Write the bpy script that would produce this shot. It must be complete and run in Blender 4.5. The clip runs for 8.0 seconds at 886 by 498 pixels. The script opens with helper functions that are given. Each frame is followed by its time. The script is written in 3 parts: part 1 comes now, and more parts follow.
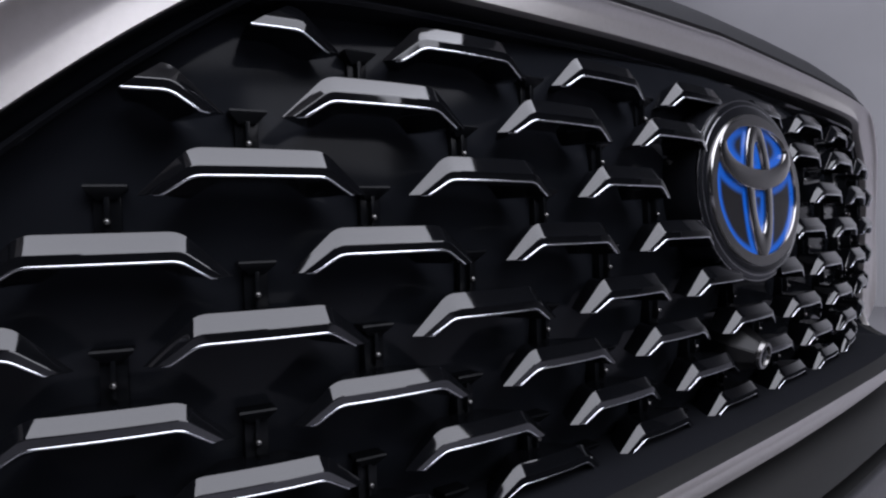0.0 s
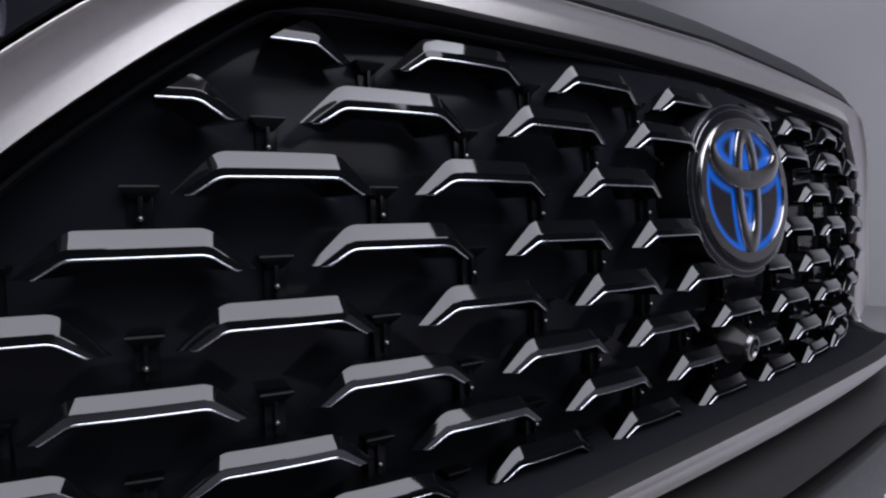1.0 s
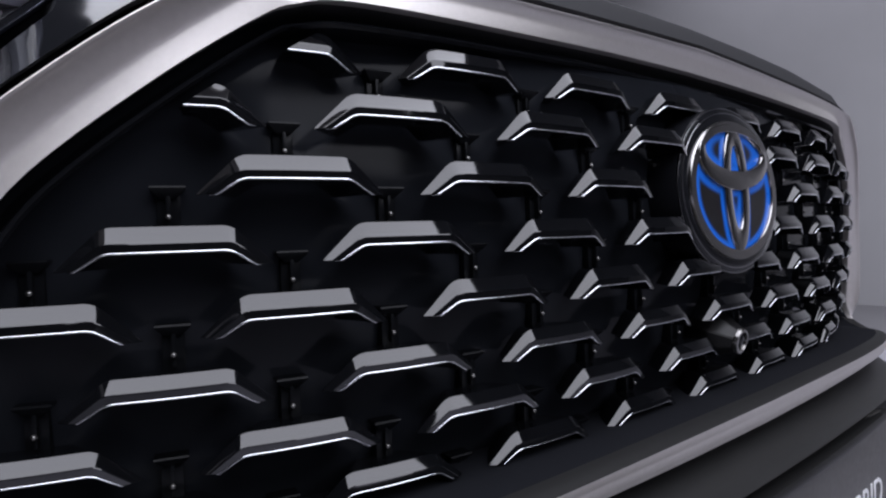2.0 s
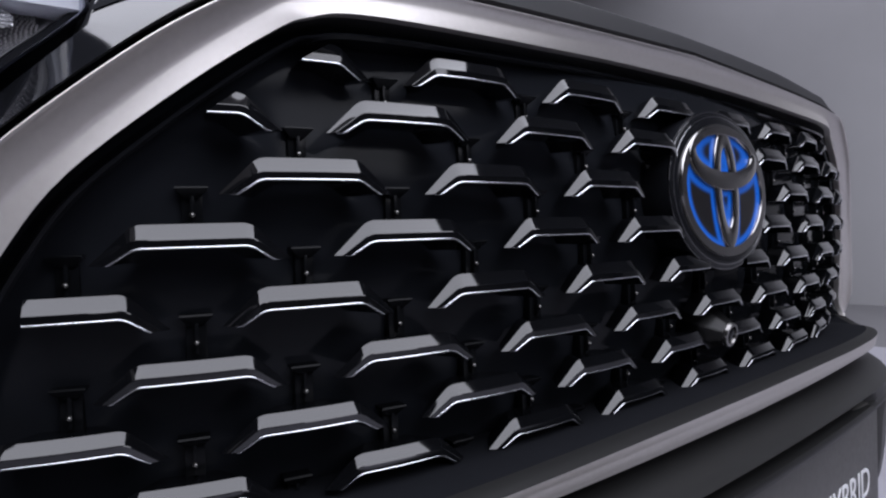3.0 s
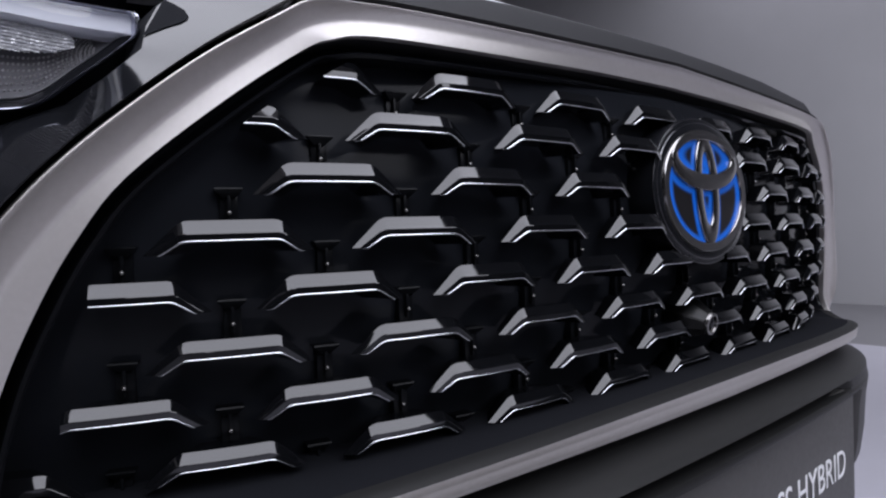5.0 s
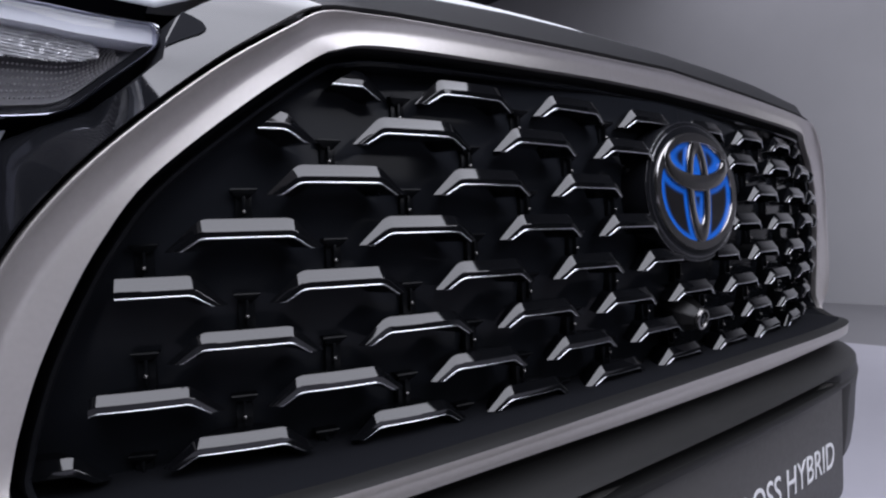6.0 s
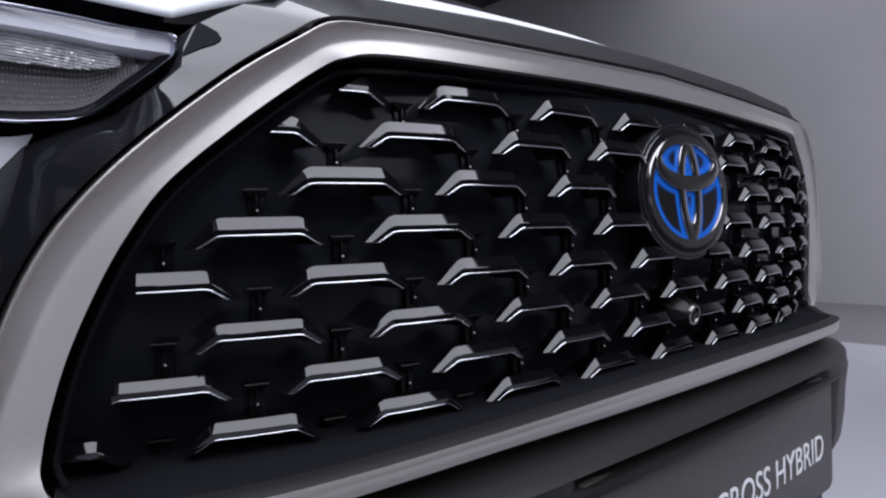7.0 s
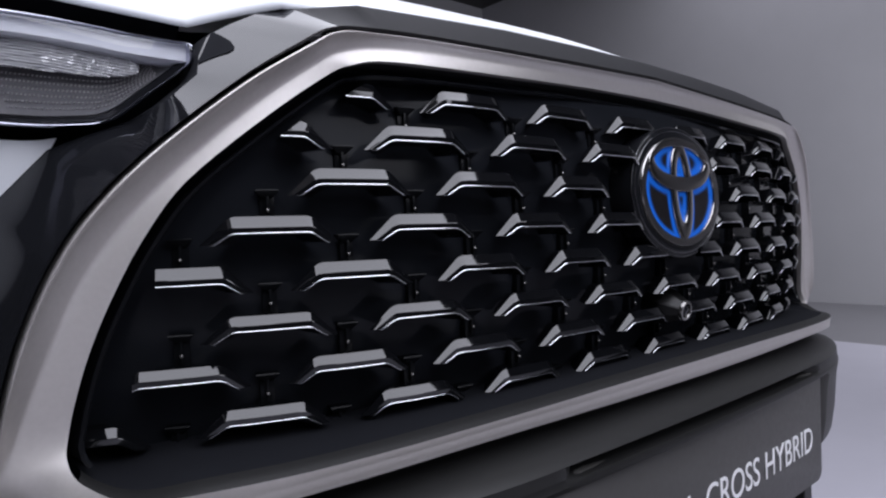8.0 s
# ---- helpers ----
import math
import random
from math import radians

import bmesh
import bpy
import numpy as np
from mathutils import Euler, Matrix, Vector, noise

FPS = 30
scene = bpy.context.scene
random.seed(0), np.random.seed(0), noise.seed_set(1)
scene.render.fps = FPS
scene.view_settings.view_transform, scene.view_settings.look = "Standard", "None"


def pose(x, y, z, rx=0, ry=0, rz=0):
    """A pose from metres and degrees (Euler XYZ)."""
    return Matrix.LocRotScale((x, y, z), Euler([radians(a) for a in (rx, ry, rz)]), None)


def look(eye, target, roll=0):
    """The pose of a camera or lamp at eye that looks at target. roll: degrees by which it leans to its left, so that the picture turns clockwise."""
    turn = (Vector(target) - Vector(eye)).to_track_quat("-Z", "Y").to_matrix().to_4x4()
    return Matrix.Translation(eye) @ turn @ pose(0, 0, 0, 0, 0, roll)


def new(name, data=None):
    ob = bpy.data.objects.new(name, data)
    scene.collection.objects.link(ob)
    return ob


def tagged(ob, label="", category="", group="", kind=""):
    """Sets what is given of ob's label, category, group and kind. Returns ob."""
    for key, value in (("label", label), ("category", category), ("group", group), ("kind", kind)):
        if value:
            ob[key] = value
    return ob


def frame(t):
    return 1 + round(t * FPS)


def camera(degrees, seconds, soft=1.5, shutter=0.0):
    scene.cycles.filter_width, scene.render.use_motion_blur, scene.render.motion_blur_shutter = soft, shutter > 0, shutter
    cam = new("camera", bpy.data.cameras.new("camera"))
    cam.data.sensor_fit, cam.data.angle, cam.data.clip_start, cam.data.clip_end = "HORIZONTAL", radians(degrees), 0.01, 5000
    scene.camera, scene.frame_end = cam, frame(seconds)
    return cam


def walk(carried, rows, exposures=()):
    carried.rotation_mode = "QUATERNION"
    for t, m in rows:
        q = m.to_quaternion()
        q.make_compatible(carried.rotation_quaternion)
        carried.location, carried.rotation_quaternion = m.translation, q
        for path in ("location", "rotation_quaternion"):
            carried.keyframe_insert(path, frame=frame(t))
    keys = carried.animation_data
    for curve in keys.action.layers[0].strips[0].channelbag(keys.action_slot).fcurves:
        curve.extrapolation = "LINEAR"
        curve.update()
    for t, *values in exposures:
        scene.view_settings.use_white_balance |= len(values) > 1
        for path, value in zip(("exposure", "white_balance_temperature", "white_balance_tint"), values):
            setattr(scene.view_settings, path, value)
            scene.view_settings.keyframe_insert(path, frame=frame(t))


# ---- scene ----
cam = camera(69.18, 8.0, soft=2.2)
walk(cam, [
    (0, pose(-0.4548, -0.1857, 0.8265, 88.627, 1.767, -41.378)),
    (0.5, pose(-0.4624, -0.1933, 0.8257, 88.635, 1.775, -41.326)),
    (1, pose(-0.4700, -0.2010, 0.8250, 88.643, 1.782, -41.276)),
    (1.5, pose(-0.4776, -0.2088, 0.8243, 88.652, 1.788, -41.230)),
    (2.2, pose(-0.4882, -0.2197, 0.8233, 88.665, 1.797, -41.168)),
    (3, pose(-0.5003, -0.2322, 0.8221, 88.681, 1.805, -41.104)),
    (3.5, pose(-0.5078, -0.2401, 0.8214, 88.692, 1.809, -41.067)),
    (4, pose(-0.5153, -0.2480, 0.8207, 88.703, 1.813, -41.032)),
    (4.5, pose(-0.5227, -0.2560, 0.8200, 88.714, 1.816, -41.000)),
    (5.2, pose(-0.5331, -0.2672, 0.8190, 88.731, 1.819, -40.960)),
    (6, pose(-0.5450, -0.2801, 0.8179, 88.752, 1.822, -40.919)),
    (6.5, pose(-0.5523, -0.2883, 0.8171, 88.765, 1.823, -40.897)),
    (7, pose(-0.5597, -0.2964, 0.8164, 88.779, 1.823, -40.877)),
    (7.5, pose(-0.5670, -0.3046, 0.8157, 88.794, 1.823, -40.860)),
    (8, pose(-0.5743, -0.3129, 0.8150, 88.809, 1.823, -40.845)),
])

# ---- world and lights ----
world = bpy.data.worlds.new("studio_world")
scene.world = world
world.use_nodes = True
world.node_tree.nodes["Background"].inputs[0].default_value = (0.30, 0.31, 0.35, 1)
world.node_tree.nodes["Background"].inputs[1].default_value = 0.02


def area_lamp(name, eye, target, w, h, radiance, color, roll=0):
    data = bpy.data.lights.new(name, "AREA")
    data.shape, data.size, data.size_y = "RECTANGLE", w, h
    data.energy, data.color = radiance * math.pi * w * h, color
    ob = new(name, data)
    ob.matrix_world = look(eye, target, roll)
    return ob


# the overhead softbox of the studio
area_lamp("overhead_softbox_light", (-0.43, -0.70, 2.75), (-0.43, -0.70, 0.0), 2.84, 4.6, 4.1, (0.94, 0.955, 1.085))
# added fill lamp, never in view, to lift the rear wall and floor
area_lamp("rear_fill_light", (5.0, 2.4, 4.3), (5.0, 2.4, 0.0), 2.6, 2.4, 1.9, (0.935, 0.945, 1.075))
# invented lamp out of sight that brightens the wall beside the set
area_lamp("wall_fill_light", (4.5, -1.2, 1.7), (6.7, 1.0, 0.95), 1.6, 1.2, 12.0, (0.94, 0.955, 1.07))
# assumed extra panel, placed so that the far bars' slopes reflect it
area_lamp("front_fill_light", (1.5, -3.0, 2.75), (1.5, -3.0, 0.0), 1.0, 1.0, 4.6, (0.94, 0.955, 1.085))
# unseen fill lamp, added to brighten the silver surround from the front
area_lamp("side_fill_light", (0.5, -4.8, 2.6), (0.2, 0.0, 0.8), 2.0, 1.6, 3.8, (0.94, 0.955, 1.085))


# ---- materials ----
def material(name, color, rough=0.5, metal=0.0, coat=0.0, noise_scale=40.0, vary=0.08, bump=0.0, bump_scale=200.0, rough_vary=0.06, ior=1.5, spec=0.5):
    m = bpy.data.materials.new(name)
    m.use_nodes = True
    nt = m.node_tree
    b = nt.nodes["Principled BSDF"]
    b.inputs["Metallic"].default_value = metal
    b.inputs["IOR"].default_value = ior
    b.inputs["Specular IOR Level"].default_value = spec
    b.inputs["Coat Weight"].default_value = coat
    b.inputs["Coat Roughness"].default_value = 0.03
    co = nt.nodes.new("ShaderNodeTexCoord")
    big = nt.nodes.new("ShaderNodeTexNoise")
    big.inputs["Scale"].default_value = noise_scale
    big.inputs["Detail"].default_value = 5
    nt.links.new(co.outputs["Object"], big.inputs["Vector"])
    mix = nt.nodes.new("ShaderNodeMix")
    mix.data_type = "RGBA"
    mix.inputs["A"].default_value = (*[max(0.0, c * (1 - vary)) for c in color], 1)
    mix.inputs["B"].default_value = (*[min(1.0, c * (1 + vary)) for c in color], 1)
    nt.links.new(big.outputs["Fac"], mix.inputs["Factor"])
    nt.links.new(mix.outputs["Result"], b.inputs["Base Color"])
    rng = nt.nodes.new("ShaderNodeMapRange")
    rng.inputs["To Min"].default_value = max(0.0, rough - rough_vary)
    rng.inputs["To Max"].default_value = min(1.0, rough + rough_vary)
    fine = nt.nodes.new("ShaderNodeTexNoise")
    fine.inputs["Scale"].default_value = bump_scale
    fine.inputs["Detail"].default_value = 3
    nt.links.new(co.outputs["Object"], fine.inputs["Vector"])
    nt.links.new(fine.outputs["Fac"], rng.inputs["Value"])
    nt.links.new(rng.outputs["Result"], b.inputs["Roughness"])
    if bump > 0:
        bp = nt.nodes.new("ShaderNodeBump")
        bp.inputs["Strength"].default_value = bump
        bp.inputs["Distance"].default_value = 0.001
        nt.links.new(fine.outputs["Fac"], bp.inputs["Height"])
        nt.links.new(bp.outputs["Normal"], b.inputs["Normal"])
    return m


PIANO = material("gloss_black_plastic", (0.0085, 0.0090, 0.0108), 0.045, rough_vary=0.012, spec=0.22)
BARMAT = material("gloss_black_grille", (0.0042, 0.0045, 0.0054), 0.05, rough_vary=0.015, spec=0.66)
BACKM = material("black_backing", (0.0118, 0.0130, 0.0160), 0.12, rough_vary=0.03, spec=0.06)
STRUTM = material("satin_black_carrier", (0.0055, 0.0060, 0.0070), 0.22, spec=0.10)
BEZELM = material("smoked_chrome", (0.55, 0.55, 0.57), 0.08, metal=1.0)
SEALM = material("rubber_seal", (0.016, 0.016, 0.018), 0.7, spec=0.25, bump=0.1, bump_scale=900)
# flat black, mostly for gaps and recesses, where it stands in for shade
WELLM = material("flat_black", (0.010, 0.0106, 0.013), 0.95, spec=0.05)
LEDGEM = material("smooth_black_plastic", (0.016, 0.016, 0.016), 0.45, spec=0.25, bump=0.05, bump_scale=900)
LIPM = material("grained_lip_plastic", (0.009, 0.009, 0.009), 0.6, spec=0.25, bump=0.15, bump_scale=900)
ROLLM = material("glossy_rolled_plastic", (0.012, 0.012, 0.012), 0.42, spec=0.2, bump=0.03, bump_scale=900)
PODM = material("smooth_pod_plastic", (0.006, 0.006, 0.006), 0.34, spec=0.25, bump=0.03, bump_scale=700)
PODRIM = material("dull_grey_rim", (0.22, 0.215, 0.21), 0.25, metal=0.9)
MATTE = material("grained_black_plastic", (0.022, 0.022, 0.023), 0.5, bump=0.15, bump_scale=900)
GREY = material("grained_dark_grey_plastic", (0.030, 0.029, 0.028), 0.5, bump=0.15, bump_scale=900)
SATIN = material("satin_silver_paint", (0.620, 0.592, 0.575), 0.50, metal=0.8, noise_scale=300, vary=0.06, bump=0.03, bump_scale=1500)
CHROME = material("chrome", (0.80, 0.81, 0.85), 0.20, metal=1.0, rough_vary=0.03)
DARKCHROME = material("dark_chrome", (0.36, 0.352, 0.348), 0.20, metal=1.0, rough_vary=0.03)
WHITE = material("pearl_white_paint", (0.67, 0.69, 0.725), 0.38, coat=0.15, noise_scale=900, vary=0.02)
DARKWALLM = material("charcoal_unseen_wall", (0.035, 0.034, 0.036), 0.95, noise_scale=3, vary=0.10, bump=0.2, bump_scale=120)
WALLM = material("grey_painted_wall", (0.40, 0.395, 0.41), 0.9, noise_scale=3, vary=0.04, bump=0.1, bump_scale=300)
SHEETM = material("pale_vinyl_sheet", (0.52, 0.51, 0.57), 0.45, noise_scale=4, vary=0.05, bump=0.05, bump_scale=200)
DARKSLABM = material("charcoal_reflection_slab", (0.045, 0.041, 0.038), 0.6, noise_scale=30, vary=0.12, bump=0.2, bump_scale=500)
FLOORM = material("grey_studio_floor", (0.24, 0.235, 0.248), 0.5, noise_scale=4, vary=0.05, bump=0.05, bump_scale=200)
PLATEM = material("grey_show_plate", (0.057, 0.055, 0.053), 0.45, noise_scale=60, vary=0.05)
LETTER = material("white_lettering", (0.85, 0.85, 0.87), 0.4)
RUBBER = material("tyre_rubber", (0.015, 0.015, 0.015), 0.8, bump=0.2, bump_scale=400)

# ---- helpers ----
Z0 = 0.82          # height of the grille's fourth row over the floor
PITCH, ROW = 0.100, 0.0292


def surf(x, z):
    """The curved face of the grille: y over x and height z above the fourth row."""
    return 0.1105 * x * x + 1.0588 * x ** 4 + -0.0108 * z + 1.1139 * z * z


def surf_turn(x):
    """The angle by which the grille's face is turned at x."""
    return math.atan(0.2210 * x + 4.2351 * x ** 3)


def link_mesh(name, bm, mat, smooth=None):
    me = bpy.data.meshes.new(name)
    bmesh.ops.recalc_face_normals(bm, faces=bm.faces)
    if smooth is not None:
        for f in bm.faces:
            f.smooth = True
        for e in bm.edges:
            e.smooth = len(e.link_faces) == 2 and e.calc_face_angle(0) < radians(smooth)
    bm.to_mesh(me)
    bm.free()
    me.materials.append(mat)
    return me


def part(name, bm, mat, parent, label="", smooth=None, z=Z0):
    ob = new(name, link_mesh(name, bm, mat, smooth))
    ob.parent = parent
    ob.location = (0, 0, z)
    return tagged(ob, label) if label else ob


def grid_bm(rows, closed=False, bm=None):
    """A sheet through rows of points."""
    bm = bm or bmesh.new()
    vs = [[bm.verts.new(p) for p in r] for r in rows]
    n = len(vs[0])
    for a, b in zip(vs, vs[1:]):
        for i in range(n if closed else n - 1):
            j = (i + 1) % n
            bm.faces.new((a[i], a[j], b[j], b[i]))
    return bm


def spline(pts, sub):
    """Catmull-Rom through points of any dimension."""
    p = np.array(pts, float)
    out = []
    for i in range(len(p) - 1):
        a, b, c, d = p[max(i - 1, 0)], p[i], p[i + 1], p[min(i + 2, len(p) - 1)]
        for k in range(sub):
            t = k / sub
            out.append(0.5 * (2 * b + (c - a) * t + (2 * a - 5 * b + 4 * c - d) * t * t + (3 * b - a - 3 * c + d) * t ** 3))
    out.append(p[-1])
    return np.array(out)


def mirrored(half):
    """half runs from the middle (x = 0) to one side and is returned from side to side."""
    h = np.array(half)
    m = h.copy()
    m[:, 0] *= -1
    return np.concatenate([h[::-1], m[1:]])


def box_bm(x0, x1, y0, y1, z0, z1, bevel=0.0, bm=None):
    bm = bm or bmesh.new()
    r = bmesh.ops.create_cube(bm, size=1, matrix=Matrix.Translation(((x0 + x1) / 2, (y0 + y1) / 2, (z0 + z1) / 2)) @ Matrix.Diagonal((x1 - x0, y1 - y0, z1 - z0, 1)))
    if bevel:
        es = list({e for v in r["verts"] for e in v.link_edges})
        bmesh.ops.bevel(bm, geom=es, offset=bevel, segments=2, affect="EDGES", profile=0.6)
    return bm


# ---- the studio ----
def slab(name, x0, x1, y0, y1, z0, z1, mat, label, cat):
    ob = new(name, link_mesh(name, box_bm(x0, x1, y0, y1, z0, z1), mat))
    return tagged(ob, label, cat, kind="structure")


slab("floor", -5.2, 6.92, -5.2, 7.2, -0.1, 0.0, FLOORM, "pale grey painted studio floor, faintly glossy", "floor")
def floor_sheet():
    pts = [(-4.8, -4.8), (4.33, -4.8), (4.33, 1.0), (4.33, 6.8), (-4.8, 6.8)]
    bm = bmesh.new()
    lo = [bm.verts.new((x, y, 0.0)) for x, y in pts]
    hi = [bm.verts.new((x, y, 0.005)) for x, y in pts]
    bm.faces.new(hi)
    bm.faces.new(lo[::-1])
    for i in range(5):
        j = (i + 1) % 5
        bm.faces.new((lo[i], lo[j], hi[j], hi[i]))
    ob = new("floor_sheet", link_mesh("floor_sheet", bm, SHEETM))
    tagged(ob, "pale bluish vinyl sheet laid on the studio floor", "floor sheet", kind="structure")


floor_sheet()
# added dark slab, out of view, that the surround's outer band reflects
slab("dark_floor_slab", -1.7, 0.95, -1.3, 5.2, 0.005, 0.009, DARKSLABM, "charcoal slab added unseen under the car to darken the surround's reflections", "floor mat")
slab("wall_east", 6.72, 6.92, -5.0, 7.0, 0.0, 4.4, WALLM, "plain grey painted studio wall", "wall")
# west and south walls are assumed, dark so that the car reflects little
slab("wall_west", -5.2, -5.0, -5.0, 7.0, 0.0, 4.4, DARKWALLM, "plain charcoal studio wall, unseen, kept dark for the car's reflections", "wall")
slab("wall_north", -5.2, 6.92, 7.0, 7.2, 0.0, 4.4, WALLM, "plain grey painted studio wall", "wall")
slab("wall_south", -5.2, 6.92, -5.2, -5.0, 0.0, 4.4, DARKWALLM, "plain charcoal studio wall, unseen, kept dark for the car's reflections", "wall")
slab("ceiling", -5.2, 6.92, -5.2, 7.2, 4.4, 4.5, MATTE, "black studio ceiling", "ceiling")

# ---- the car ----
car = new("car")
tagged(car, "white car with a black honeycomb grille in a satin silver surround", "car")

# inner and outer line of the grille's surround, from the middle of the top round to the middle of the bottom
INNER = [(0.0000, 0.0335, 0.1235), (-0.1000, 0.0315, 0.1212), (-0.2000, 0.0280, 0.1163), (-0.2800, 0.0280, 0.1128), (-0.3244, 0.0330, 0.1110), (-0.3428, 0.0370, 0.1070), (-0.3583, 0.0414, 0.1000), (-0.3995, 0.0480, 0.0700),
         (-0.4440, 0.0590, 0.0310), (-0.4658, 0.0657, 0.0000), (-0.4800, 0.0710, -0.0280), (-0.4925, 0.0761, -0.0590), (-0.5005, 0.0800, -0.0870), (-0.5045, 0.0820, -0.1070), (-0.5060, 0.0790, -0.1200), (-0.5010, 0.0700, -0.1310),
         (-0.4830, 0.0460, -0.1385), (-0.4500, 0.0240, -0.1365), (-0.3800, 0.0040, -0.1340), (-0.2600, -0.0110, -0.1300), (-0.1300, -0.0175, -0.1275), (0.0000, -0.0200, -0.1266)]
CREST = [(0.0000, 0.0305, 0.1320), (-0.1000, 0.0288, 0.1290), (-0.2000, 0.0285, 0.1250), (-0.2800, 0.0305, 0.1215), (-0.3250, 0.0360, 0.1195), (-0.3495, 0.0405, 0.1150), (-0.3670, 0.0432, 0.1060), (-0.4055, 0.0515, 0.0770),
         (-0.4475, 0.0625, 0.0380), (-0.4755, 0.0705, 0.0060), (-0.4950, 0.0758, -0.0230), (-0.5098, 0.0797, -0.0560), (-0.5212, 0.0830, -0.0855), (-0.5280, 0.0848, -0.1070), (-0.5310, 0.0835, -0.1260), (-0.5205, 0.0810, -0.1400),
         (-0.4980, 0.0595, -0.1455), (-0.4525, 0.0261, -0.1447), (-0.3775, 0.0048, -0.1395), (-0.2600, -0.0096, -0.1353), (-0.1300, -0.0162, -0.1338), (0.0000, -0.0187, -0.1333)]
OUTER = [(0.0000, 0.0245, 0.1395), (-0.1000, 0.0235, 0.1360), (-0.2000, 0.0240, 0.1324), (-0.2800, 0.0275, 0.1302), (-0.3250, 0.0302, 0.1280), (-0.3560, 0.0315, 0.1245), (-0.3780, 0.0332, 0.1120), (-0.4175, 0.0405, 0.0850),
         (-0.4635, 0.0532, 0.0450), (-0.4925, 0.0621, 0.0120), (-0.5105, 0.0668, -0.0180), (-0.5245, 0.0702, -0.0530), (-0.5325, 0.0731, -0.0840), (-0.5370, 0.0773, -0.1070), (-0.5435, 0.0880, -0.1320), (-0.5375, 0.0920, -0.1480),
         (-0.5150, 0.0780, -0.1575), (-0.4550, 0.0290, -0.1530), (-0.3750, 0.0065, -0.1478), (-0.2600, -0.0075, -0.1436), (-0.1300, -0.0140, -0.1432), (0.0000, -0.0165, -0.1430)]
SUB = 5
inner_line, crest_line, outer_line = spline(INNER, SUB), spline(CREST, SUB), spline(OUTER, SUB)
for rim_line in (inner_line, crest_line, outer_line):
    rim_line[:, 0] = np.minimum(rim_line[:, 0], 0)


def rim_axes():
    """Per station of the half loop: the front normal of the face and the way outwards in the upright plane."""
    along = np.gradient(inner_line + outer_line, axis=0)
    along /= np.linalg.norm(along, axis=1)[:, None]
    across = outer_line - inner_line
    front = np.cross(along, across)
    front /= np.linalg.norm(front, axis=1)[:, None]
    front[front[:, 1] > 0] *= -1
    out = across.copy()
    out[:, 1] = 0
    out /= np.linalg.norm(out, axis=1)[:, None]
    return front, out


RIM_FRONT, RIM_OUT = rim_axes()


def whole_loop(half):
    half = np.array(half)
    half[:, 0] = np.minimum(half[:, 0], 0)
    half[0, 0] = half[-1, 0] = 0
    other = half[::-1][1:-1].copy()
    other[:, 0] *= -1
    return [tuple(p) for p in np.concatenate([half, other])]


# how far the rounded lip stands off along the outer edge, station by station
LIP = np.interp(np.arange(len(inner_line)) / SUB, [0, 4, 5, 8, 10, 12, 21], [.0002, .0003, .0012, .0012, .0006, .0002, .0002])[:, None]

# how hollow the outer band is; along the bottom it swells instead
HOLLOW = np.interp(np.arange(len(inner_line)) / SUB, [0, 13, 16, 21], [.0030, .0030, -.0010, -.0020])[:, None]


def face_loops():
    """The surround's face: a band from the inner edge to the crease, the soft crease, a hollow band and a rounded lip."""
    def low(f):
        return inner_line + (crest_line - inner_line) * f + RIM_FRONT * .0006 * (f * (1 - f))

    def high(f, rise=0.0):
        return crest_line + (outer_line - crest_line) * f + RIM_FRONT * (LIP * rise - HOLLOW * f * (1 - f))

    a, b = low(.84), high(.16)
    soft = [a * (1 - t) ** 2 + crest_line * 2 * t * (1 - t) + b * t * t for t in (0, .2, .4, .6, .8, 1)]
    rows = [low(0), low(.04), low(.3), low(.6)] + soft + [high(.4), high(.6), high(.76, .1), high(.82, .5), high(.88, .9), high(.94, 1), high(.985, .7), high(1)]
    return [whole_loop(r) for r in rows]


def inner_loop(d, back, low=None):
    """Points d outside the inner line and back behind it; low: the depth along the bottom."""
    n = len(inner_line)
    depth = np.array([back + ((back if low is None else low) - back) * min(1.0, max(0.0, (i - 82) / 8.0)) for i in range(n)])
    q = inner_line + RIM_OUT * d
    q[:, 1] += depth
    return whole_loop(q)


